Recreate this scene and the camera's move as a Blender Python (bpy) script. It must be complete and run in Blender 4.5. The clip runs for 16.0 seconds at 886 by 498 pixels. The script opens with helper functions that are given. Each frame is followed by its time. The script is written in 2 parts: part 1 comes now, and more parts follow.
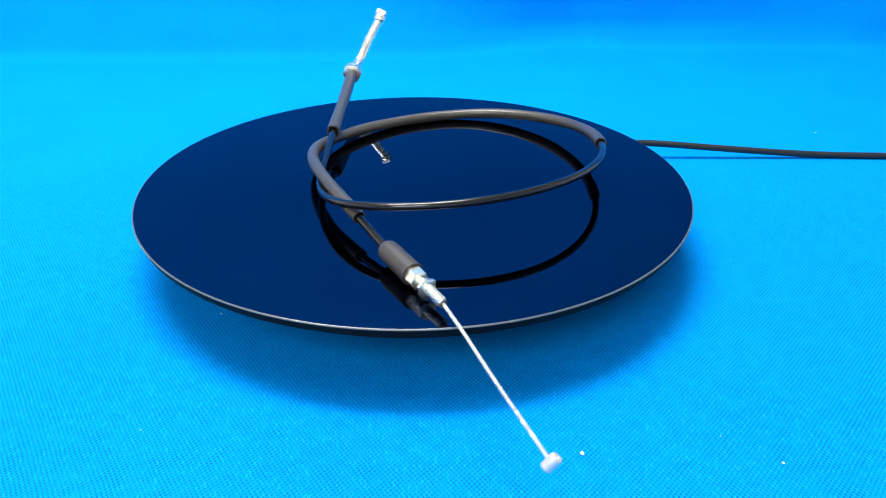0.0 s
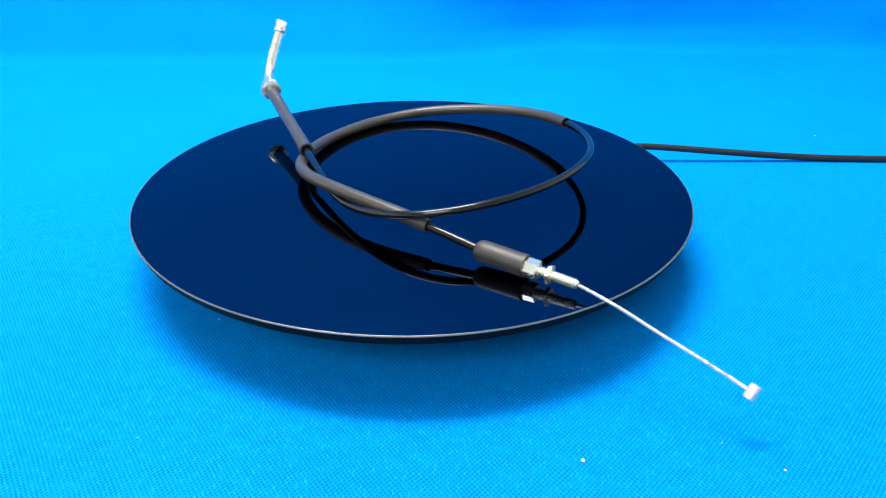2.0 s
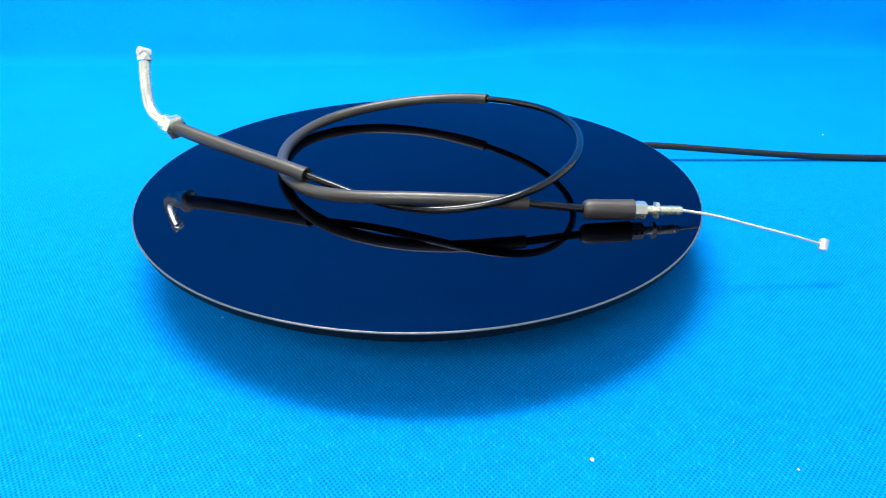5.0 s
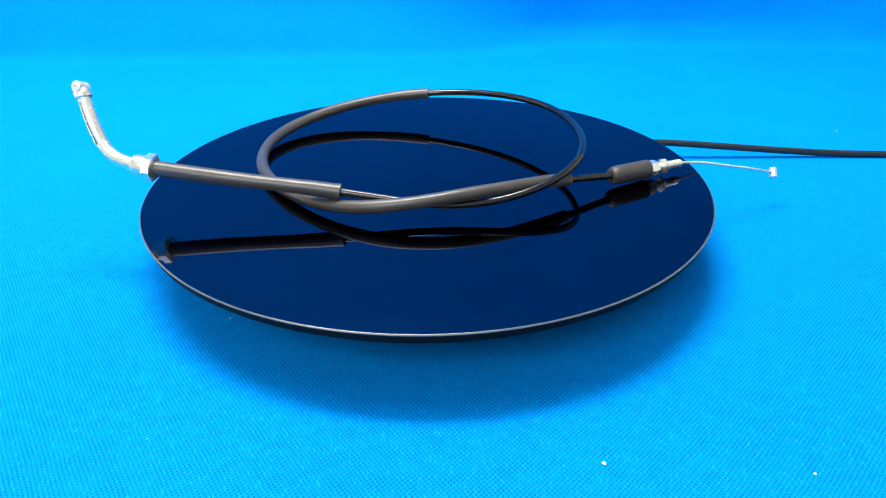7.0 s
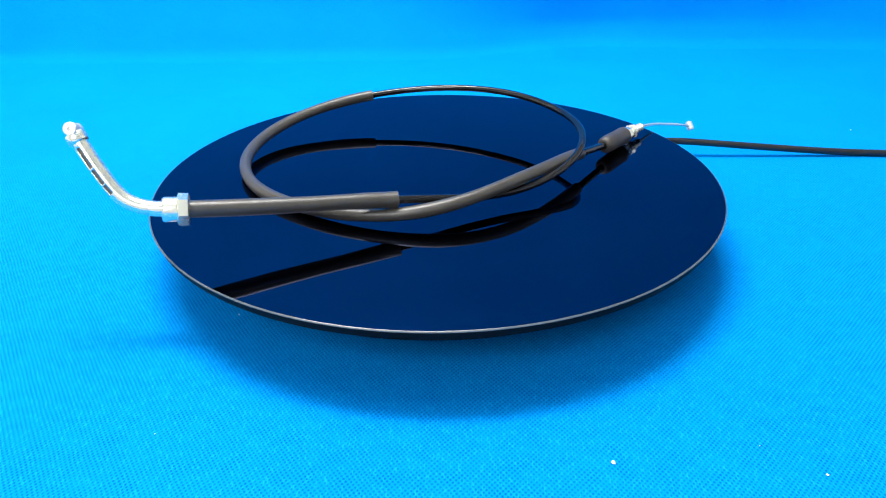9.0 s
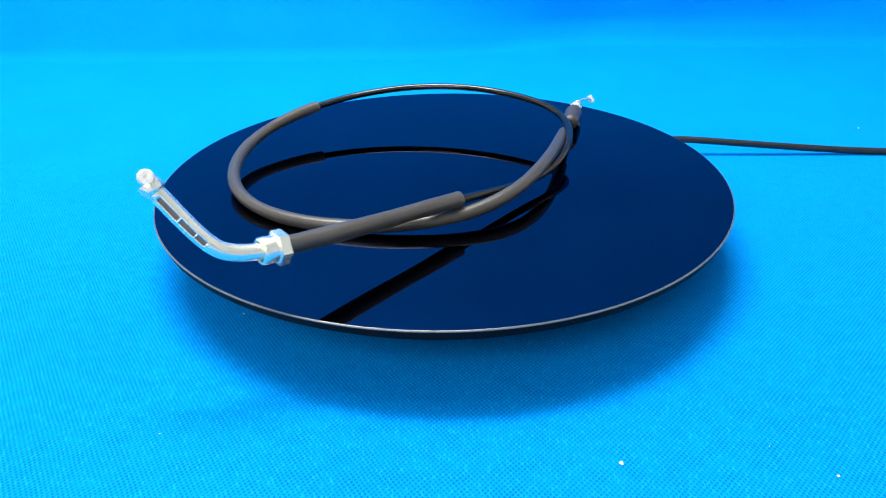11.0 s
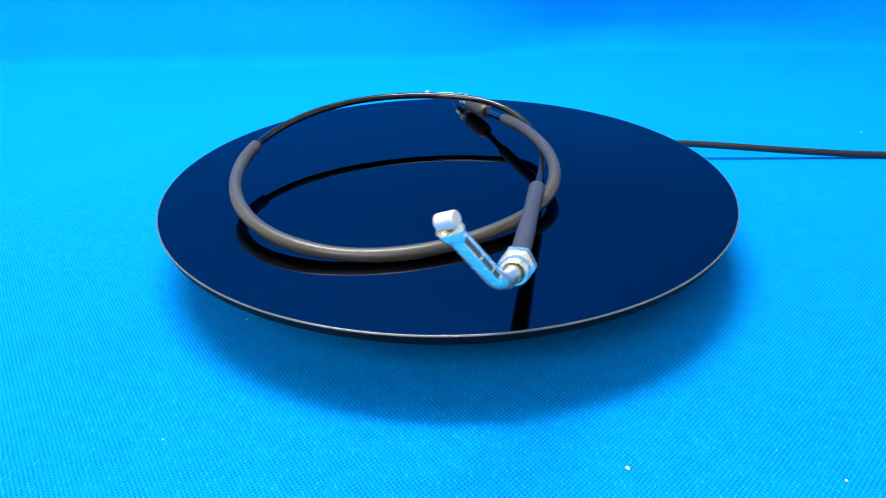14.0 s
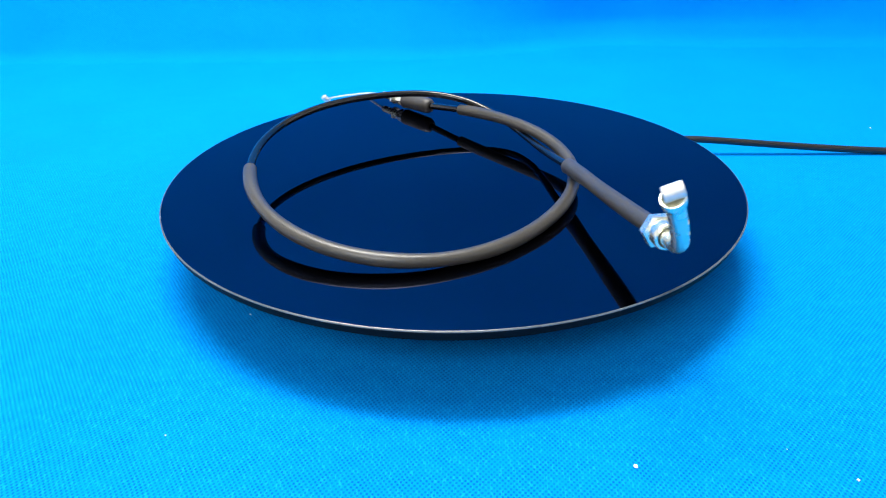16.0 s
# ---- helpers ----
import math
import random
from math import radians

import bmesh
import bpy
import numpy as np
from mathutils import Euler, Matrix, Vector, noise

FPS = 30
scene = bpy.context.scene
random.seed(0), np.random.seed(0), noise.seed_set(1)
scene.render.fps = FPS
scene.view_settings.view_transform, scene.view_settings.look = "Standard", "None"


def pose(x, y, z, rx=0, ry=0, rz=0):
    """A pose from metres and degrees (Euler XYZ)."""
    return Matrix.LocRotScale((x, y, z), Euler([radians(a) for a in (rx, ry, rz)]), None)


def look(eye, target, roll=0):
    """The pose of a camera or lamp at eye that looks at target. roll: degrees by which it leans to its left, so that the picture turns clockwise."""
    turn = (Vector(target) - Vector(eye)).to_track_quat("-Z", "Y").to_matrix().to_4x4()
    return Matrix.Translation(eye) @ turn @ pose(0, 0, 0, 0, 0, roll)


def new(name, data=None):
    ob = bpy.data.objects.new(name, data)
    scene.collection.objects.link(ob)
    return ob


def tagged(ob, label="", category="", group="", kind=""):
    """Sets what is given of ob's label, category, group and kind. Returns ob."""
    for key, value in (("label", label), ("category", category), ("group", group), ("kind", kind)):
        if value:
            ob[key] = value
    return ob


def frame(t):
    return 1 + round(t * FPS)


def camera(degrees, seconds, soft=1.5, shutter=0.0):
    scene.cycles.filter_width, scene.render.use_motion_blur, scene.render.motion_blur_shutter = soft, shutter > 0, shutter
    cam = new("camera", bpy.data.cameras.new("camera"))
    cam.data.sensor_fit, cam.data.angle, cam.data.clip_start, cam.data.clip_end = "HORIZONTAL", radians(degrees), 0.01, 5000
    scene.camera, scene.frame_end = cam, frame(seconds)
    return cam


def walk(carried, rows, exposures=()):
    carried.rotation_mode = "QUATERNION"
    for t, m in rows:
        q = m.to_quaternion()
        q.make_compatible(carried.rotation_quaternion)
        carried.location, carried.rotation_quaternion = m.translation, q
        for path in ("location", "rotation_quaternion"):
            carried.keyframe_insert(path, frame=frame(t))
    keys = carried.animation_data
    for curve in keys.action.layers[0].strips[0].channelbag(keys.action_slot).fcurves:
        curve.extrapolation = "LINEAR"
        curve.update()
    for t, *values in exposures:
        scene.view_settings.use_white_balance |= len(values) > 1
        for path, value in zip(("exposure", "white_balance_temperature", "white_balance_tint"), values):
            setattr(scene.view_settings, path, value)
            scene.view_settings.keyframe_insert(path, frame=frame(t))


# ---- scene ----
# Camera: hand-held in front of the turntable, nearly still. Rows: seconds, eye, turn to the right, tilt, lean.
PATH = [
    (0.0, 0.0063, -0.5030, 0.2135, 1.62, -28.78, 0.13),
    (0.5, 0.0081, -0.5019, 0.2124, 1.77, -28.73, 0.05),
    (1.0, 0.0085, -0.5017, 0.2133, 1.76, -28.40, -0.04),
    (1.5, 0.0069, -0.5006, 0.2142, 1.77, -28.48, -0.03),
    (2.0, 0.0060, -0.5000, 0.2144, 1.74, -28.65, 0.11),
    (2.5, 0.0049, -0.4970, 0.2123, 1.88, -28.80, 0.26),
    (3.0, 0.0047, -0.4969, 0.2116, 1.92, -28.70, 0.18),
    (3.5, 0.0044, -0.4969, 0.2115, 1.75, -28.45, 0.08),
    (4.0, 0.0037, -0.4974, 0.2102, 1.72, -28.31, 0.12),
    (6.5, 0.0051, -0.4950, 0.2071, 0.85, -28.35, -0.42),
    (7.0, 0.0042, -0.4922, 0.2072, 0.69, -28.54, -0.51),
    (7.5, 0.0036, -0.4909, 0.2076, 0.60, -28.49, -0.48),
    (8.0, 0.0044, -0.4911, 0.2070, 0.36, -28.52, -0.59),
    (8.5, 0.0047, -0.4915, 0.2060, -0.00, -28.56, -0.60),
    (11.0, 0.0033, -0.4889, 0.2033, -0.52, -28.60, -0.83),
    (11.5, 0.0029, -0.4901, 0.2041, -0.59, -28.32, -0.90),
    (12.0, 0.0025, -0.4890, 0.2032, -0.44, -28.30, -0.89),
    (12.5, 0.0016, -0.4884, 0.2025, -0.31, -28.40, -0.74),
    (13.0, 0.0015, -0.4891, 0.2019, -0.51, -28.28, -0.79),
    (13.5, 0.0024, -0.4882, 0.2010, -0.47, -28.05, -1.03),
    (14.0, 0.0020, -0.4883, 0.2020, -0.65, -28.12, -1.06),
    (14.5, 0.0017, -0.4883, 0.2019, -1.04, -28.11, -1.31),
    (15.0, 0.0001, -0.4862, 0.2015, -0.87, -28.35, -0.99),
    (15.5, 0.0001, -0.4848, 0.2004, -0.73, -28.40, -1.04),
    (16.0, 0.0003, -0.4846, 0.1989, -0.91, -28.38, -0.99),
]
SPIN = [(0.0, -15.82), (0.5, -9.92), (1.0, -3.95), (1.5, 2.16), (2.0, 8.47), (2.5, 14.79), (3.0, 21.01), (3.5, 27.17), (4.0, 33.37), (6.5, 64.59), (7.0, 70.88), (7.5, 77.16), (8.0, 83.35), (8.5, 89.41), (11.0, 119.36), (11.5, 125.45), (12.0, 131.58), (12.5, 137.74), (13.0, 143.82), (13.5, 149.84), (14.0, 155.87), (14.5, 161.84), (15.0, 167.82), (15.5, 173.68), (16.0, 179.47)]
cam = camera(63.03, 16.0, soft=1.1, shutter=0.7)


def eye_pose(x, y, z, turn, tilt, lean):
    a, b = radians(turn), radians(tilt)
    way = Vector((math.sin(a) * math.cos(b), math.cos(a) * math.cos(b), math.sin(b)))
    eye = Vector((x, y, z))
    return look(eye, eye + way, lean)


walk(cam, [(t, eye_pose(*r)) for t, *r in PATH])

# ---- light ----
CLOTH_Z = -0.0475          # the cloth under the turntable; the glass top is at z = 0
scene.view_settings.exposure = 0.0
world = bpy.data.worlds.new("world")
world.use_nodes = True
world.node_tree.nodes["Background"].inputs[0].default_value = (0.75, 0.85, 1.0, 1)
world.node_tree.nodes["Background"].inputs[1].default_value = 0.05
scene.world = world


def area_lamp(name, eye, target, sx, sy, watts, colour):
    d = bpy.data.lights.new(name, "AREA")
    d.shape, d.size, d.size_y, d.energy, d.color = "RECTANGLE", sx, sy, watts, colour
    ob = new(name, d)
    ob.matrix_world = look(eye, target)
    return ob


# broad unseen fill lamp added overhead, so that the metal reflects white
area_lamp("overhead_fill", (-0.45, 0.35, 2.1), (-0.45, 0.35, 0.0), 1.7, 1.6, 30, (1.0, 0.99, 0.97))
# a hanging pair of tubes under it, inferred from the shadow's edge
area_lamp("hanging_tubes", (-0.28, 0.2, 1.75), (-0.28, 0.2, 0.0), 1.05, 0.32, 45, (1.0, 0.98, 0.94))
# unseen fill lamp added above and behind the camera to lighten the shadow
area_lamp("front_fill", (-0.5, -1.3, 1.0), (-0.05, -0.05, 0.0), 0.8, 0.55, 13, (0.97, 0.98, 1.0))


# ---- materials ----
def material(name):
    m = bpy.data.materials.new(name)
    m.use_nodes = True
    nt = m.node_tree
    return m, nt, nt.nodes["Principled BSDF"]


def link(nt, a, b):
    nt.links.new(a, b)


def node(nt, kind, **values):
    n = nt.nodes.new(kind)
    for k, v in values.items():
        n.inputs[k].default_value = v
    return n


def calc(nt, op, a, b=None):
    n = nt.nodes.new("ShaderNodeMath")
    n.operation = op
    for i, v in enumerate((a, b)):
        if v is None:
            continue
        if isinstance(v, (int, float)):
            n.inputs[i].default_value = v
        else:
            nt.links.new(v, n.inputs[i])
    return n.outputs[0]


def mixed(nt, fac, a, b):
    n = nt.nodes.new("ShaderNodeMix")
    n.data_type = "RGBA"
    for i, v in ((0, fac), (6, a), (7, b)):
        if isinstance(v, (int, float, tuple)):
            n.inputs[i].default_value = v
        else:
            nt.links.new(v, n.inputs[i])
    return n.outputs[2]


def worn(name, dark, light, rough, metal=0.0, scale=60.0, bump=0.1, rough_spread=0.12, spec=0.5, depth=0.0003, coat=0.0):
    """A surface with two scales of variation in colour, gloss and relief."""
    m, nt, b = material(name)
    co = nt.nodes.new("ShaderNodeTexCoord").outputs["Object"]
    n1 = node(nt, "ShaderNodeTexNoise", Scale=scale, Detail=5.0)
    n2 = node(nt, "ShaderNodeTexNoise", Scale=scale * 14, Detail=3.0)
    link(nt, co, n1.inputs["Vector"])
    link(nt, co, n2.inputs["Vector"])
    f = calc(nt, "ADD", calc(nt, "MULTIPLY", n1.outputs[0], 0.65), calc(nt, "MULTIPLY", n2.outputs[0], 0.35))
    link(nt, mixed(nt, f, (*dark, 1), (*light, 1)), b.inputs["Base Color"])
    r = calc(nt, "ADD", calc(nt, "MULTIPLY", calc(nt, "SUBTRACT", n1.outputs[0], 0.5), 2 * rough_spread), rough)
    link(nt, r, b.inputs["Roughness"])
    b.inputs["Metallic"].default_value = metal
    b.inputs["Specular IOR Level"].default_value = spec
    b.inputs["Coat Weight"].default_value, b.inputs["Coat Roughness"].default_value = coat, 0.16
    if bump:
        bp = node(nt, "ShaderNodeBump", Strength=bump, Distance=depth)
        link(nt, n2.outputs[0], bp.inputs["Height"])
        link(nt, bp.outputs[0], b.inputs["Normal"])
    return m


def cloth_material():
    """Bright blue spun-bonded cloth with a fine embossed diamond grid."""
    m, nt, b = material("blue_nonwoven_cloth")
    co = nt.nodes.new("ShaderNodeTexCoord").outputs["Object"]
    sep = nt.nodes.new("ShaderNodeSeparateXYZ")
    link(nt, co, sep.inputs[0])
    x, y = sep.outputs[0], calc(nt, "ADD", sep.outputs[1], sep.outputs[2])
    k = 2 * math.pi / 0.0026
    sway = node(nt, "ShaderNodeTexNoise", Scale=45.0, Detail=2.0)
    link(nt, co, sway.inputs["Vector"])
    stray = calc(nt, "MULTIPLY", calc(nt, "SUBTRACT", sway.outputs[0], 0.5), 0.0022)
    xr = calc(nt, "ADD", calc(nt, "ADD", x, stray), calc(nt, "MULTIPLY", y, -0.09))
    yr = calc(nt, "MULTIPLY", calc(nt, "ADD", y, calc(nt, "MULTIPLY", x, 0.09)), 0.81)
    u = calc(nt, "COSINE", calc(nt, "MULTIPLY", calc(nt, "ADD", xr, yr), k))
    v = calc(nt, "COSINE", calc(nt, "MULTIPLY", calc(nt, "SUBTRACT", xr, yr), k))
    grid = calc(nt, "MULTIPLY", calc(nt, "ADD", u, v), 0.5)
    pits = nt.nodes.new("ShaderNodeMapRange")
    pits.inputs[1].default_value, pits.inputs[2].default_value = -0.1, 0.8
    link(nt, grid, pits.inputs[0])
    fibre = node(nt, "ShaderNodeTexNoise", Scale=900.0, Detail=4.0)
    patch = node(nt, "ShaderNodeTexNoise", Scale=9.0, Detail=4.0)
    fold = node(nt, "ShaderNodeTexNoise", Scale=17.0, Detail=4.0)
    for n in (fibre, patch, fold):
        link(nt, co, n.inputs["Vector"])
    base = mixed(nt, patch.outputs[0], (0.0, 0.221, 0.67, 1), (0.0, 0.270, 0.77, 1))
    lay = nt.nodes.new("ShaderNodeMapping")
    lay.inputs["Rotation"].default_value = (0, 0, radians(52))
    lay.inputs["Scale"].default_value = (1.0, 0.28, 1.0)
    link(nt, co, lay.inputs["Vector"])
    strand = node(nt, "ShaderNodeTexNoise", Scale=760.0, Detail=2.0)
    link(nt, lay.outputs[0], strand.inputs["Vector"])
    flat = nt.nodes.new("ShaderNodeMapRange")          # pit and strand colour fades towards the back, to fit the camera's view
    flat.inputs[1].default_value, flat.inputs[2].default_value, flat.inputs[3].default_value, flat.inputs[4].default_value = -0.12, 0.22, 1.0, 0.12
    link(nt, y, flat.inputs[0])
    bright = nt.nodes.new("ShaderNodeMapRange")
    bright.inputs[1].default_value, bright.inputs[2].default_value = 0.52, 0.75
    link(nt, strand.outputs[0], bright.inputs[0])
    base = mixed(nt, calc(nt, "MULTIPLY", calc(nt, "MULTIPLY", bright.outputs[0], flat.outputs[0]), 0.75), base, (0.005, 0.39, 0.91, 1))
    base = mixed(nt, calc(nt, "MULTIPLY", fibre.outputs[0], 0.25), base, (0.0, 0.255, 0.73, 1))
    blotch = node(nt, "ShaderNodeTexNoise", Scale=110.0, Detail=3.0)
    link(nt, co, blotch.inputs["Vector"])
    faded_pits = calc(nt, "MULTIPLY", calc(nt, "MULTIPLY", pits.outputs[0], flat.outputs[0]), calc(nt, "MULTIPLY", blotch.outputs[0], 1.9))
    base = mixed(nt, calc(nt, "MULTIPLY", faded_pits, 0.72), base, (0.0, 0.09, 0.38, 1))
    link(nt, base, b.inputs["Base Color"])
    b.inputs["Roughness"].default_value = 0.75
    b.inputs["Specular IOR Level"].default_value = 0.02
    hgt = calc(nt, "SUBTRACT", calc(nt, "MULTIPLY", fibre.outputs[0], 0.35), pits.outputs[0])
    b1 = node(nt, "ShaderNodeBump", Strength=0.45, Distance=0.0002)
    link(nt, hgt, b1.inputs["Height"])
    b2 = node(nt, "ShaderNodeBump", Strength=0.5, Distance=0.004)
    link(nt, fold.outputs[0], b2.inputs["Height"])
    link(nt, b1.outputs[0], b2.inputs["Normal"])
    link(nt, b2.outputs[0], b.inputs["Normal"])
    return m


def glass_material():
    """Black mirror-like glass with a little dust."""
    m, nt, b = material("black_glass")
    co = nt.nodes.new("ShaderNodeTexCoord").outputs["Object"]
    dust = node(nt, "ShaderNodeTexNoise", Scale=420.0, Detail=2.0)
    smear = node(nt, "ShaderNodeTexNoise", Scale=16.0, Detail=5.0)
    link(nt, co, dust.inputs["Vector"])
    link(nt, co, smear.inputs["Vector"])
    pick = nt.nodes.new("ShaderNodeMapRange")
    pick.inputs[1].default_value, pick.inputs[2].default_value = 0.77, 0.82
    link(nt, dust.outputs[0], pick.inputs[0])
    link(nt, mixed(nt, calc(nt, "MULTIPLY", pick.outputs[0], 0.25), (0.040, 0.046, 0.078, 1), (0.03, 0.045, 0.07, 1)), b.inputs["Base Color"])
    link(nt, calc(nt, "MULTIPLY", smear.outputs[0], 0.035), b.inputs["Roughness"])
    b.inputs["IOR"].default_value = 1.56
    b.inputs["Specular Tint"].default_value = (0.66, 0.68, 0.74, 1)
    link(nt, calc(nt, "SUBTRACT", 1.0, calc(nt, "MULTIPLY", pick.outputs[0], 0.25)), b.inputs["Metallic"])
    return m


CLOTH = cloth_material()
GLASS = glass_material()
EDGE = worn("ground_glass_edge", (0.060, 0.076, 0.090), (0.100, 0.122, 0.140), 0.24, scale=90, bump=0.05)
PLASTIC = worn("black_abs_plastic", (0.008, 0.008, 0.01), (0.018, 0.018, 0.02), 0.45)
RIM = worn("dull_black_rim", (0.002, 0.002, 0.003), (0.004, 0.004, 0.005), 0.6, spec=0.12)
CASING = worn("glossy_black_pvc", (0.004, 0.004, 0.005), (0.008, 0.0075, 0.0075), 0.10, bump=0.03, rough_spread=0.03, spec=0.6)
SLEEVE = worn("matt_black_sleeving", (0.034, 0.031, 0.025), (0.063, 0.056, 0.045), 0.42, scale=45, bump=0.45, rough_spread=0.12, spec=0.7, coat=0.1)
RUBBER = worn("soft_black_rubber", (0.022, 0.0185, 0.0155), (0.046, 0.039, 0.033), 0.5, scale=80, bump=0.35, spec=0.8)
ZINC = worn("bright_zinc_plate", (0.93, 0.93, 0.76), (0.99, 0.99, 0.83), 0.25, metal=0.9, scale=120, bump=0.06)
ZINC_DULL = worn("dull_zinc_casting", (0.64, 0.62, 0.54), (0.94, 0.92, 0.83), 0.4, metal=0.65, scale=420, bump=0.5)
STEEL = worn("galvanised_strand", (0.55, 0.55, 0.50), (0.90, 0.90, 0.82), 0.34, metal=0.75, scale=300, bump=0.1)
LINER = worn("greased_nylon_liner", (0.05, 0.042, 0.035), (0.26, 0.22, 0.18), 0.35, scale=160)
BORE_SHADE = worn("bore_shade", (0.012, 0.008, 0.006), (0.16, 0.12, 0.09), 0.35, scale=200)
CORD = worn("black_cord_pvc", (0.006, 0.006, 0.007), (0.013, 0.013, 0.014), 0.45, scale=50, bump=0.1)
LINT = worn("white_lint", (0.7, 0.68, 0.64), (0.85, 0.84, 0.8), 0.9, bump=0)
PLASTER = worn("white_plaster", (0.74, 0.74, 0.74), (0.82, 0.82, 0.81), 0.85, scale=3, bump=0.2)


# ---- mesh tools ----
def mesh_of(bm, name, mat, smooth=True, angle=40):
    me = bpy.data.meshes.new(name)
    bmesh.ops.recalc_face_normals(bm, faces=bm.faces)
    if smooth:
        for f in bm.faces:
            f.smooth = True
        for e in bm.edges:
            if len(e.link_faces) == 2 and e.calc_face_angle(0) > radians(angle):
                e.smooth = False
    bm.to_mesh(me)
    bm.free()
    me.materials.append(mat)
    return me


def part(name, bm, mat, parent, label="", angle=40):
    ob = new(name, mesh_of(bm, name, mat, angle=angle))
    ob.parent = parent
    return tagged(ob, label)


def lathe(profile, n=48, bm=None, m=None, closed=False):
    """Turn (radius, height) pairs about z; a pair with radius 0 closes an end."""
    bm = bm or bmesh.new()
    m = m or Matrix.Identity(4)
    rings = []
    for r, z in profile:
        if r < 1e-7:
            rings.append([bm.verts.new(m @ Vector((0, 0, z)))])
        else:
            rings.append([bm.verts.new(m @ Vector((r * math.cos(2 * math.pi * i / n), r * math.sin(2 * math.pi * i / n), z))) for i in range(n)])
    if closed:
        rings.append(rings[0])
    for a, b in zip(rings, rings[1:]):
        for i in range(n):
            j = (i + 1) % n
            vs = [a[i % len(a)], a[j % len(a)], b[j % len(b)], b[i % len(b)]]
            vs = list(dict.fromkeys(vs))
            if len(vs) > 2:
                bm.faces.new(vs)
    return bm


def spline(points, n):
    """Samples of the clamped cubic B-spline with these control points."""
    c = np.array(points, float)
    k, m = 3, len(c)
    kn = np.concatenate([[0] * k, np.linspace(0, 1, m - k + 1), [1] * k])
    u = np.linspace(0, 1, n)
    u[-1] -= 1e-9
    b = np.zeros((n, len(kn) - 1))
    for i in range(len(kn) - 1):
        b[:, i] = (u >= kn[i]) & (u < kn[i + 1])
    for d in range(1, k + 1):
        for i in range(len(kn) - 1 - d):
            p, q = kn[i + d] - kn[i], kn[i + d + 1] - kn[i + 1]
            b[:, i] = (0 if p == 0 else (u - kn[i]) / p * b[:, i]) + (0 if q == 0 else (kn[i + d + 1] - u) / q * b[:, i + 1])
    return [Vector(p) for p in b[:, :m] @ c]


def frames_along(path):
    """A steady cross-section frame at every sample of a path."""
    out, side = [], None
    for i, p in enumerate(path):
        t = (path[min(i + 1, len(path) - 1)] - path[max(i - 1, 0)]).normalized()
        if side is None:
            side = t.orthogonal().normalized()
        side = (side - t * side.dot(t)).normalized()
        out.append((p, t, side, t.cross(side)))
    return out


def tube(path, radius, n=16, bm=None, inner=None):
    """Sweep a circle along a path; radius may be a function of the share 0..1. inner makes it a hollow sleeve with open ends."""
    bm = bm or bmesh.new()
    rad = radius if callable(radius) else (lambda s: radius)
    fr = frames_along(path)
    last = len(fr) - 1

    def ring(f, r):
        p, t, a, b = f
        return [bm.verts.new(p + a * (r * math.cos(2 * math.pi * i / n)) + b * (r * math.sin(2 * math.pi * i / n))) for i in range(n)]

    rings = [ring(f, rad(i / last)) for i, f in enumerate(fr)]
    if inner:
        rings.append(ring(fr[last], inner))
        rings.append(ring(fr[max(last - 3, 0)], inner * 0.98))
        rings.insert(0, ring(fr[0], inner))
        rings.insert(0, ring(fr[min(3, last)], inner * 0.98))
    for a, b in zip(rings, rings[1:]):
        for i in range(n):
            j = (i + 1) % n
            bm.faces.new((a[i], a[j], b[j], b[i]))
    if not inner:
        bm.faces.new(rings[0])
        bm.faces.new(rings[-1])
    return bm


def slotted_pipe(path, r, way, slots, n=32):
    """A pipe with open slots, each a stretch of its length, on the side that faces way."""
    bm = bmesh.new()
    fr = frames_along(path)
    last = len(fr) - 1
    rings = [[bm.verts.new(p + a * (r * math.cos(2 * math.pi * i / n)) + b * (r * math.sin(2 * math.pi * i / n))) for i in range(n)] for p, t, a, b in fr]
    cut = set()
    for u, v in slots:
        p, t, a, b = fr[round((u + v) / 2 * last)]
        side = (way - t * way.dot(t)).normalized()
        mid = round(math.atan2(side.dot(b), side.dot(a)) / (2 * math.pi) * n - 0.5)
        cut |= {(k, (mid + j) % n) for k in range(last) if u < (k + 0.5) / last < v for j in (-1, 0, 1)}
    for k in range(last):
        for i in range(n):
            if (k, i) not in cut:
                j = (i + 1) % n
                bm.faces.new((rings[k][i], rings[k][j], rings[k + 1][j], rings[k + 1][i]))
    return bm


def axis_pose(p, way, spin=0):
    """z runs along way, from p."""
    return Matrix.Translation(p) @ Vector(way).to_track_quat("Z", "Y").to_matrix().to_4x4() @ Matrix.Rotation(radians(spin), 4, "Z")


def facet_up(way, more=0.0):
    """The spin at which a flat of a hexagon about way faces upwards."""
    up = Vector(way).to_track_quat("Z", "Y").to_matrix().transposed() @ Vector((0, 0, 1))
    return math.degrees(math.atan2(up.y, up.x)) - 30 + more


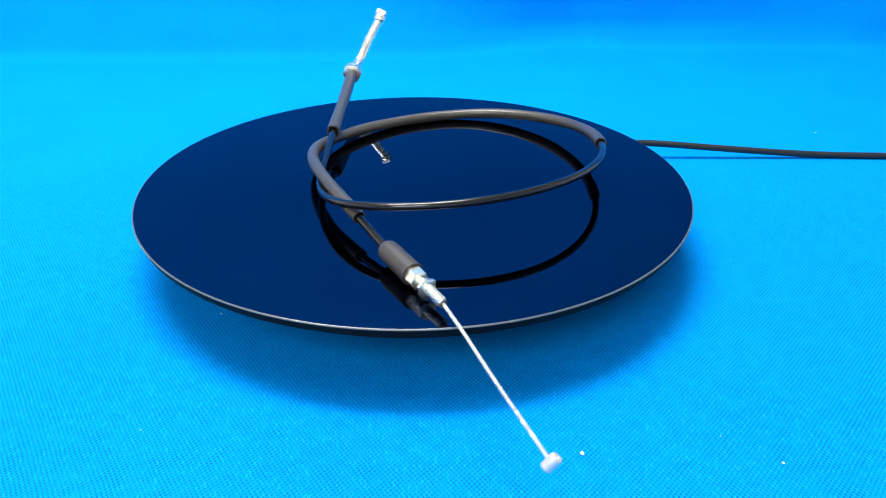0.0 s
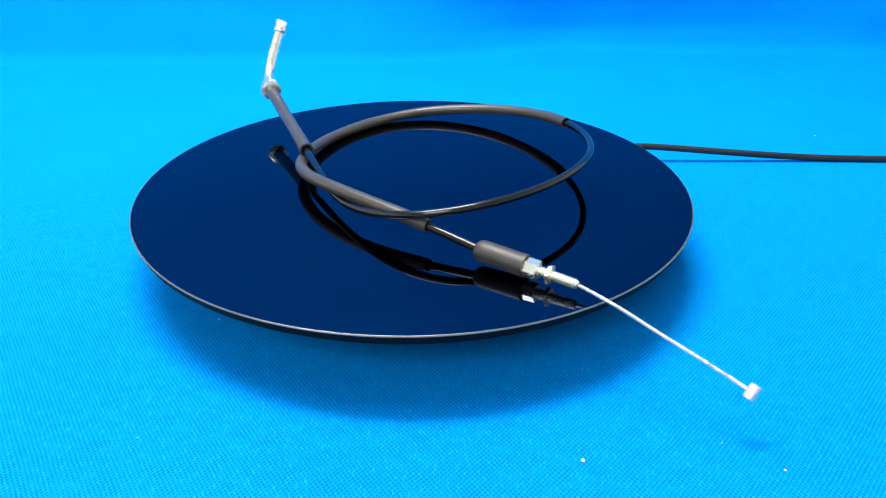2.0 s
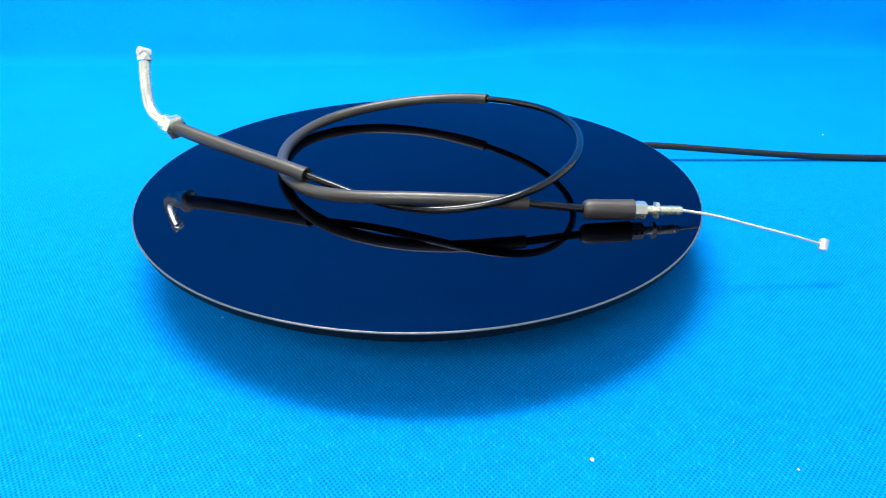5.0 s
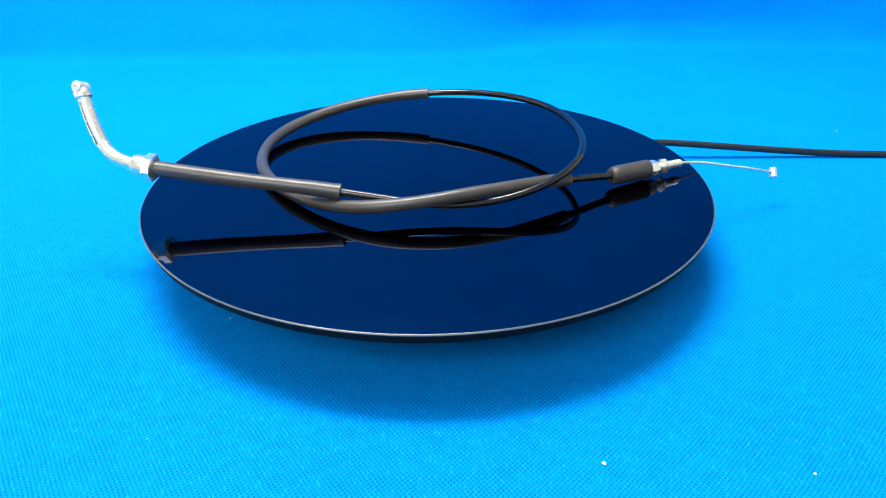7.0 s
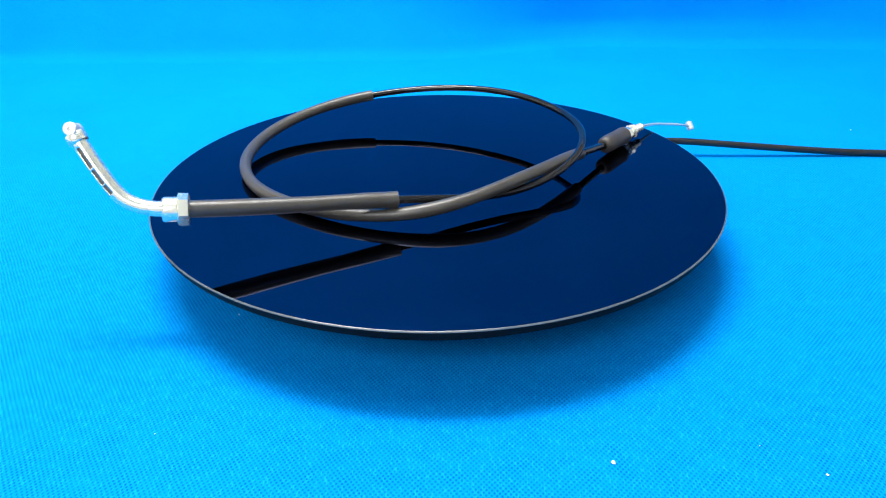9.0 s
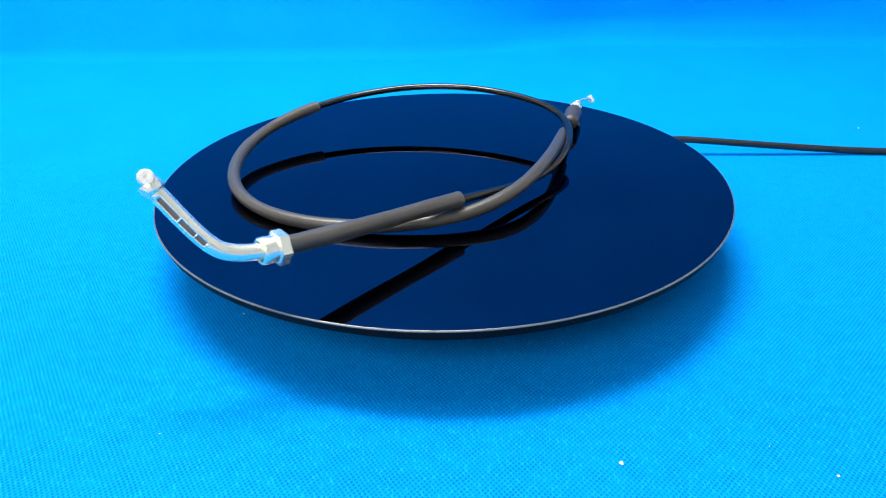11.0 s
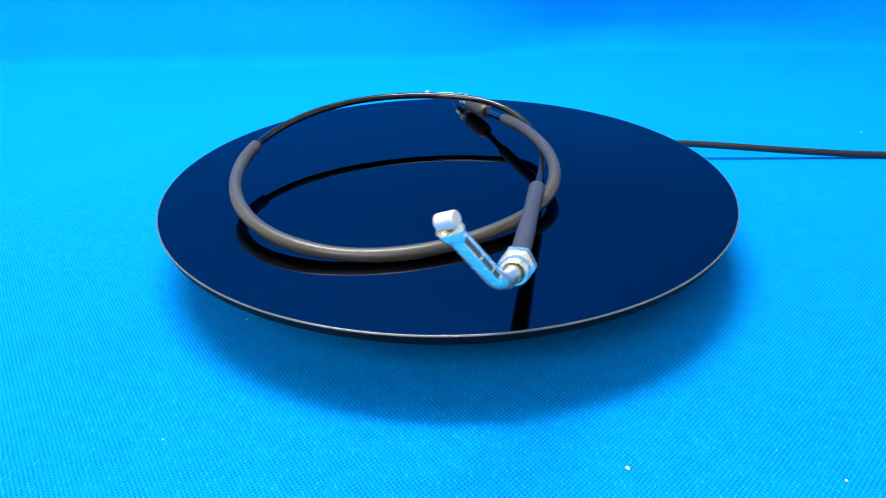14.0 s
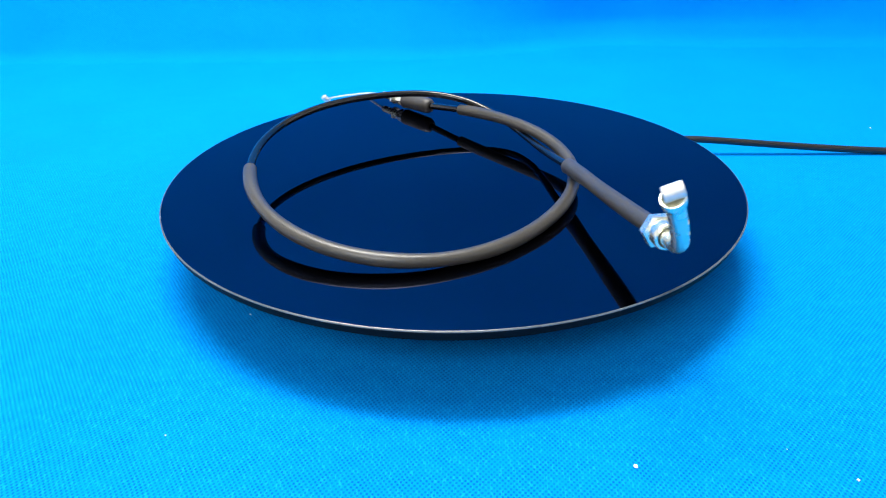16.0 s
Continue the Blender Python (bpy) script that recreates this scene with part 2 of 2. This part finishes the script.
def hex_prism(across, z0, z1, m, bm=None, hole=0.0, chamfer=0.0006):
    """A hexagonal nut with chamfered corners, across its flats."""
    bm = bm or bmesh.new()
    rc = across / math.sqrt(3)

    def ring(r, z, k=6):
        return [bm.verts.new(m @ Vector((r * math.cos(math.pi / 3 * i * 6 / k), r * math.sin(math.pi / 3 * i * 6 / k), z))) for i in range(k)]

    ri = hole or across * 0.2
    rings = [ring(ri, z0), ring(across * 0.47, z0), ring(rc, z0 + chamfer), ring(rc, z1 - chamfer), ring(across * 0.47, z1), ring(ri, z1)]
    for a, b in zip(rings, rings[1:] + rings[:1]):
        for i in range(6):
            j = (i + 1) % 6
            bm.faces.new((a[i], a[j], b[j], b[i]))
    return bm


def thread_profile(r, depth, z0, z1, pitch):
    out = [(0, z0), (r - depth, z0)]
    z = z0
    while z + pitch <= z1:
        out += [(r - depth, z + pitch * 0.15), (r, z + pitch * 0.45), (r, z + pitch * 0.6), (r - depth, z + pitch * 0.95)]
        z += pitch
    return out + [(r - depth, z1), (0, z1)]


# ---- the setting ----
def backdrop():
    """Seamless blue cloth: flat under the turntable, swept up behind it, with soft folds at the bend."""
    # profile: a small crease first, then a wide sweep up to a nearly upright sheet; (y, z) from the crease
    prof = [(-1.4 + 0.02 * i, 0.0) for i in range(70)]
    y, z, a = 0.0, 0.0, 0.0
    rise = [(radians(58), 0.035, 12), (radians(84), 0.30, 14)]
    for goal, radius, steps in rise:
        for i in range(steps):
            da = (goal - a) / (steps - i)
            y, z, a = y + radius * da * math.cos(a + da / 2), z + radius * da * math.sin(a + da / 2), a + da
            prof.append((y, z))
    for i in range(12):
        y, z = y + 0.045 * math.cos(a), z + 0.045 * math.sin(a)
        prof.append((y, z))
    nx = 130
    bm = bmesh.new()
    rows = []
    for y, z in prof:
        row = []
        for i in range(nx + 1):
            x = -0.95 + 1.9 * i / nx
            step = min(1.0, max(0.0, (x + 0.10) / 0.32))
            near = min(1.0, max(0.0, (y + 0.35) / 0.35)) * max(0.25, 1.0 - max(0.0, z - 0.03) / 0.12)
            crease = 0.52 + near * (0.055 * step * step * (3 - 2 * step) - 0.05 * max(0.0, x - 0.16) + 0.012 * noise.noise(Vector((x * 4.0, 0.3, 1.9))))
            w = min(1.0, max(0.0, (y + 0.10) / 0.12))
            lift = w * (0.006 * noise.noise(Vector((x * 1.6, (y + z) * 9.0, 3.1))) + 0.004 * noise.noise(Vector((x * 4.0, (y + z) * 17.0, 7.7))))
            row.append(bm.verts.new((x, y + crease - lift * 0.8, CLOTH_Z + z + max(0.0, lift) * (0.4 if y < 0 else 1.0))))
        rows.append(row)
    for a, b in zip(rows, rows[1:]):
        for i in range(nx):
            bm.faces.new((a[i], a[i + 1], b[i + 1], b[i]))
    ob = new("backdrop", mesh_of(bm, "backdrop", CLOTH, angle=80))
    return tagged(ob, "bright blue nonwoven cloth swept up into a seamless backdrop", "backdrop", kind="structure")


def slab(name, lo, hi, label):
    bm = bmesh.new()
    bmesh.ops.create_cube(bm, size=1.0)
    for v in bm.verts:
        v.co = Vector([l + (c + 0.5) * (h - l) for c, l, h in zip(v.co, lo, hi)])
    me = mesh_of(bm, name, PLASTER, smooth=False)
    return tagged(new(name, me), label, name.split("_")[0], kind="structure")


def room():
    # unseen shell added around the set; its white bounces light and fills reflections
    zf, zc = CLOTH_Z - 0.012, 2.35
    slab("floor", (-2.2, -2.6, zf - 0.1), (2.2, 2.2, zf), "unseen pale plain floor under the blue cloth")
    slab("ceiling", (-2.2, -2.6, zc), (2.2, 2.2, zc + 0.1), "unseen plain white ceiling added to bounce light")
    slab("wall_north", (-2.2, 2.2, zf), (2.2, 2.3, zc), "unseen plain white wall added behind the cloth")
    slab("wall_south", (-2.2, -2.7, zf), (2.2, -2.6, zc), "unseen plain white wall added facing the cloth")
    slab("wall_west", (-2.3, -2.6, zf), (-2.2, 2.2, zc), "unseen plain white side wall added to bounce light")
    slab("wall_east", (2.2, -2.6, zf), (2.3, 2.2, zc), "unseen plain white side wall added to bounce light")


# ---- the turntable ----
def turntable():
    """Round display turntable: black glass on a plastic carrier that turns on a smaller base."""
    top = tagged(new("turntable"), "round black glass display turntable standing on blue cloth", "turntable")
    top.location = (0, 0, CLOTH_Z)
    h = -CLOTH_Z
    part("base", lathe([(0, 0), (0.118, 0), (0.121, 0.002), (0.121, 0.030), (0.117, h - 0.0158), (0, h - 0.0158)], 96), PLASTIC, top)
    platter = part("platter", lathe([(0, 0), (0.1991, 0), (0.1991, -0.0009), (0, -0.0009)], 240), GLASS, top, "mirror-black glass disc")
    platter.location = (0, 0, h)
    part("edge_band", lathe([(0.1991, 0.0001), (0.1996, -0.0001), (0.2, -0.0004), (0.2, -0.0007), (0.1998, -0.0009), (0.1991, -0.0009)], 240, closed=True), EDGE, platter, "ground grey glass edge")
    part("backing", lathe([(0, -0.0010), (0.1984, -0.0010), (0.1988, -0.0015), (0.1983, -0.0054), (0.1976, -0.0062), (0, -0.0062)], 240), RIM, platter, "matt black rim under the glass")
    part("carrier", lathe([(0, -0.0063), (0.186, -0.0063), (0.187, -0.0075), (0.186, -0.0150), (0.184, -0.0157), (0, -0.0157)], 160), RIM, platter)
    return top, platter


def power_cord():
    """Black cord from the turntable's base, sagging on to the cloth."""
    z = CLOTH_Z + 0.0031
    way = spline([(0.112, 0.045, z + 0.010), (0.15, 0.10, z + 0.0135), (0.19, 0.150, z + 0.0135), (0.225, 0.1535, z + 0.0118), (0.26, 0.1515, z + 0.0094), (0.30, 0.1505, z + 0.0062),
                  (0.345, 0.1494, z + 0.0028), (0.39, 0.1482, z + 0.0002), (0.43, 0.1455, z), (0.5, 0.142, z), (0.62, 0.142, z), (0.75, 0.15, z), (0.9, 0.18, z)], 140)
    ob = tagged(new("power_cord"), "black power cord running over the blue cloth", "cord")
    part("cord", tube(way, 0.0031, 16), CORD, ob)
    return ob


# ---- the control cable ----
CABLE = [(0.0014, -0.1113, 0.0127), (-0.0260, -0.0841, 0.0168), (-0.0572, -0.0487, 0.0179), (-0.0817, -0.0081, 0.0139),
         (-0.0854, 0.0363, 0.0076), (-0.0662, 0.0826, 0.0053), (-0.0320, 0.1220, 0.0032), (0.0108, 0.1434, 0.0051),
         (0.0560, 0.1410, 0.0082), (0.0972, 0.1174, 0.0130), (0.1255, 0.0772, 0.0190), (0.1372, 0.0253, 0.0239),
         (0.1290, -0.0275, 0.0279), (0.1000, -0.0722, 0.0298), (0.0568, -0.1005, 0.0285), (0.0126, -0.1114, 0.0265),
         (-0.0224, -0.0998, 0.0196), (-0.0469, -0.0715, 0.0117), (-0.0615, -0.0369, 0.0083), (-0.0698, -0.0014, 0.0120),
         (-0.0785, 0.0337, 0.0174), (-0.0870, 0.0705, 0.0212), (-0.0963, 0.1104, 0.0246), (-0.1065, 0.1535, 0.0304)]
ADJ_A, ADJ_B = Vector((0.0192, -0.1290, 0.0090)), Vector((0.0660, -0.1750, 0.0066))
PIPE = [(-0.1065, 0.1535, 0.0304), (-0.1083, 0.1640, 0.0316), (-0.1089, 0.1745, 0.0335), (-0.1082, 0.1838, 0.0374),
        (-0.1058, 0.1908, 0.0454), (-0.1008, 0.1992, 0.0590), (-0.0947, 0.2067, 0.0715)]
WIRE = [(0.0650, -0.1740, 0.0067), (0.0797, -0.1913, 0.0039), (0.0950, -0.2086, -0.0035), (0.1128, -0.2280, -0.0096), (0.1325, -0.2472, -0.0189)]


def nearest(path, p):
    return min(range(len(path)), key=lambda i: (path[i] - Vector(p)).length)


def control_cable():
    """Coiled control cable: sleeved casing, adjuster with boot and bare wire at one end, bent pipe at the other."""
    ob = tagged(new("throttle_cable"), "coiled black motorcycle throttle cable with zinc-plated end fittings", "cable")
    ax = (ADJ_B - ADJ_A).normalized()
    path = spline([tuple(ADJ_A + ax * 0.012), tuple(ADJ_A)] + CABLE, 520)
    half = len(path) // 2
    i2 = nearest(path[:half], (-0.0065, -0.1035, 0.0138))
    i3 = nearest(path, (0.1321, 0.0431, 0.0221))
    i1 = half + nearest(path[half:], (-0.0782, 0.0326, 0.0168))
    part("casing", tube(path, 0.00265, 16), CASING, ob, "glossy black outer casing")
    part("sleeve", tube(path[i2:i3], lambda s: 0.00430 + 0.00022 * math.sin(37 * s) * math.sin(11 * s + 1), 20, inner=0.0035), SLEEVE, ob, "matt charcoal protective sleeve")
    part("sleeve", tube(path[i1:], lambda s: 0.0049 + 0.0005 * max(0, 1 - s * 9) + 0.0002 * math.sin(9 * s), 20, inner=0.0039), SLEEVE, ob, "matt charcoal protective sleeve")

    # adjuster end
    m = axis_pose(ADJ_A, ax)
    part("boot", lathe([(0.0028, -0.0004), (0.0042, -0.0004), (0.0054, 0.0005), (0.0063, 0.0024), (0.0067, 0.006), (0.0067, 0.018), (0.0068, 0.030),
                        (0.0070, 0.0318), (0.0069, 0.0326), (0.0055, 0.0326), (0.0055, 0.028)], 40, m=m), RUBBER, ob, "black rubber boot")
    part("adjuster_hex", hex_prism(0.0100, 0.0300, 0.0412, axis_pose(ADJ_A, ax, facet_up(ax))), ZINC, ob, "zinc-plated adjuster hexagon")
    part("adjuster_thread", lathe(thread_profile(0.0031, 0.0007, 0.040, 0.0650, 0.00125), 28, m=m), ZINC, ob, "fine zinc-plated thread")
    # solid disc on the thread's end; its dark colour stands for a shaded hole
    part("bore_disc", lathe([(0, 0.0645), (0.0017, 0.0645), (0.0017, 0.06525), (0, 0.06525)], 20, m=m), BORE_SHADE, ob, "dark disc coloured as the shade inside the bore")
    part("lock_nut", hex_prism(0.0104, 0.0464, 0.0494, axis_pose(ADJ_A, ax, 40), hole=0.0024), ZINC, ob, "thin zinc-plated lock nut")
    wire = spline(WIRE, 420)
    core = part("inner_wire", tube(wire, 0.0005, 8), STEEL, ob, "bare twisted steel wire")
    fr = frames_along(wire)
    for k in range(6):
        turn = [p + (a * math.cos(i * 0.52 + k * math.pi / 3) + b * math.sin(i * 0.52 + k * math.pi / 3)) * 0.00066 for i, (p, t, a, b) in enumerate(fr)]
        part("strand", tube(turn, 0.00034, 5), STEEL, core)
    end, w = wire[-1], (wire[-1] - wire[-20]).normalized()
    cross = Vector((0, 0, 1)).cross(w).normalized()
    cross = (cross * 0.55 + w.cross(cross) * 0.83).normalized()
    m = axis_pose(end - cross * 0.0040, cross)
    part("wire_nipple", lathe([(0, 0), (0.0025, 0), (0.0030, 0.0005), (0.0030, 0.0075), (0.0025, 0.0080), (0.0012, 0.0080), (0.0010, 0.0072), (0, 0.0072)], 32, m=m), ZINC_DULL, ob, "dull barrel nipple")

    # bent pipe end
    pipe = spline(PIPE, 110)
    w0 = (Vector(PIPE[1]) - Vector(PIPE[0])).normalized()
    p0 = Vector(PIPE[0])
    part("pipe_nut", hex_prism(0.0161, -0.0030, 0.0040, axis_pose(p0, w0, facet_up(w0)), hole=0.003, chamfer=0.0009), ZINC, ob, "large zinc-plated hexagon nut")
    part("pipe_collar", lathe([(0.0040, 0.0038), (0.0071, 0.0038), (0.0072, 0.0102), (0.0069, 0.0113), (0.0063, 0.0118), (0.0055, 0.0118), (0.0051, 0.0110), (0.0050, 0.0070)], 36, m=axis_pose(p0, w0)), ZINC, ob)
    elbow = part("elbow_pipe", slotted_pipe(pipe, 0.0044, Vector((-0.54, 0.50, 0.43)), ((0.66, 0.75), (0.765, 0.86), (0.875, 0.965))), ZINC, ob, "bright plated bent pipe")
    wall = elbow.modifiers.new("wall", "SOLIDIFY")
    wall.thickness, wall.offset = 0.0007, -1
    part("liner", tube(pipe[4:-3], 0.0035, 20), LINER, elbow, "dark greased liner")
    tip, w1 = pipe[-1], (pipe[-1] - pipe[-9]).normalized()
    part("flare", lathe([(0.0040, -0.0042), (0.0048, -0.0038), (0.0055, -0.0028), (0.0057, -0.0016), (0.0057, 0.0014), (0.0054, 0.0019), (0.0048, 0.0019),
                         (0.0045, 0.0014), (0.0043, -0.0006), (0.0, -0.0008)], 36, m=axis_pose(tip, w1)), ZINC, elbow)
    cross = Vector((-1, 0, 0.3)).normalized()
    cross = (cross - w1 * cross.dot(w1)).normalized()
    over = (Vector((0, 0, 1)) - w1 * w1.z).normalized()
    m = axis_pose(tip + w1 * 0.0040 + over * 0.0016 - cross * 0.0047, cross)
    part("pipe_nipple", lathe([(0, 0), (0.0032, 0), (0.0038, 0.0006), (0.0038, 0.0088), (0.0032, 0.0094), (0.0010, 0.0094), (0.0009, 0.0086), (0, 0.0086)], 32, m=m), ZINC_DULL, ob, "dull barrel nipple")
    return ob


# ---- lint on the cloth ----
def lint():
    spots = [(0.0830, -0.2404, 1.1), (0.1797, -0.2491, 0.75), (0.1561, -0.2298, 0.3), (-0.1255, -0.1114, 0.5), (0.4231, 0.2193, 0.9), (-0.1413, -0.2179, 0.4)]
    for i, (x, y, s) in enumerate(spots):
        bm = bmesh.new()
        bmesh.ops.create_icosphere(bm, subdivisions=2, radius=0.00095 * s)
        for v in bm.verts:
            v.co *= 1 + 0.6 * noise.noise(v.co * 1500 + Vector((i * 3.7, 0, 0)))
            v.co.z *= 0.5
        ob = new("lint_fleck", mesh_of(bm, "lint_fleck", LINT))
        ob.location = (x, y, CLOTH_Z + 0.0005 * s)
        ob.rotation_euler = (0, 0, i * 1.3)
        tagged(ob, "tiny white fleck of lint on the blue cloth", "lint", group="lint on the cloth")


backdrop()
room()
TURNTABLE, PLATTER = turntable()
power_cord()
COIL = control_cable()
lint()


def motions():
    walk(PLATTER, [(t, pose(0, 0, -CLOTH_Z, 0, 0, a)) for t, a in SPIN])
    walk(COIL, [(t, pose(0, 0, 0, 0, 0, a)) for t, a in SPIN])


motions()
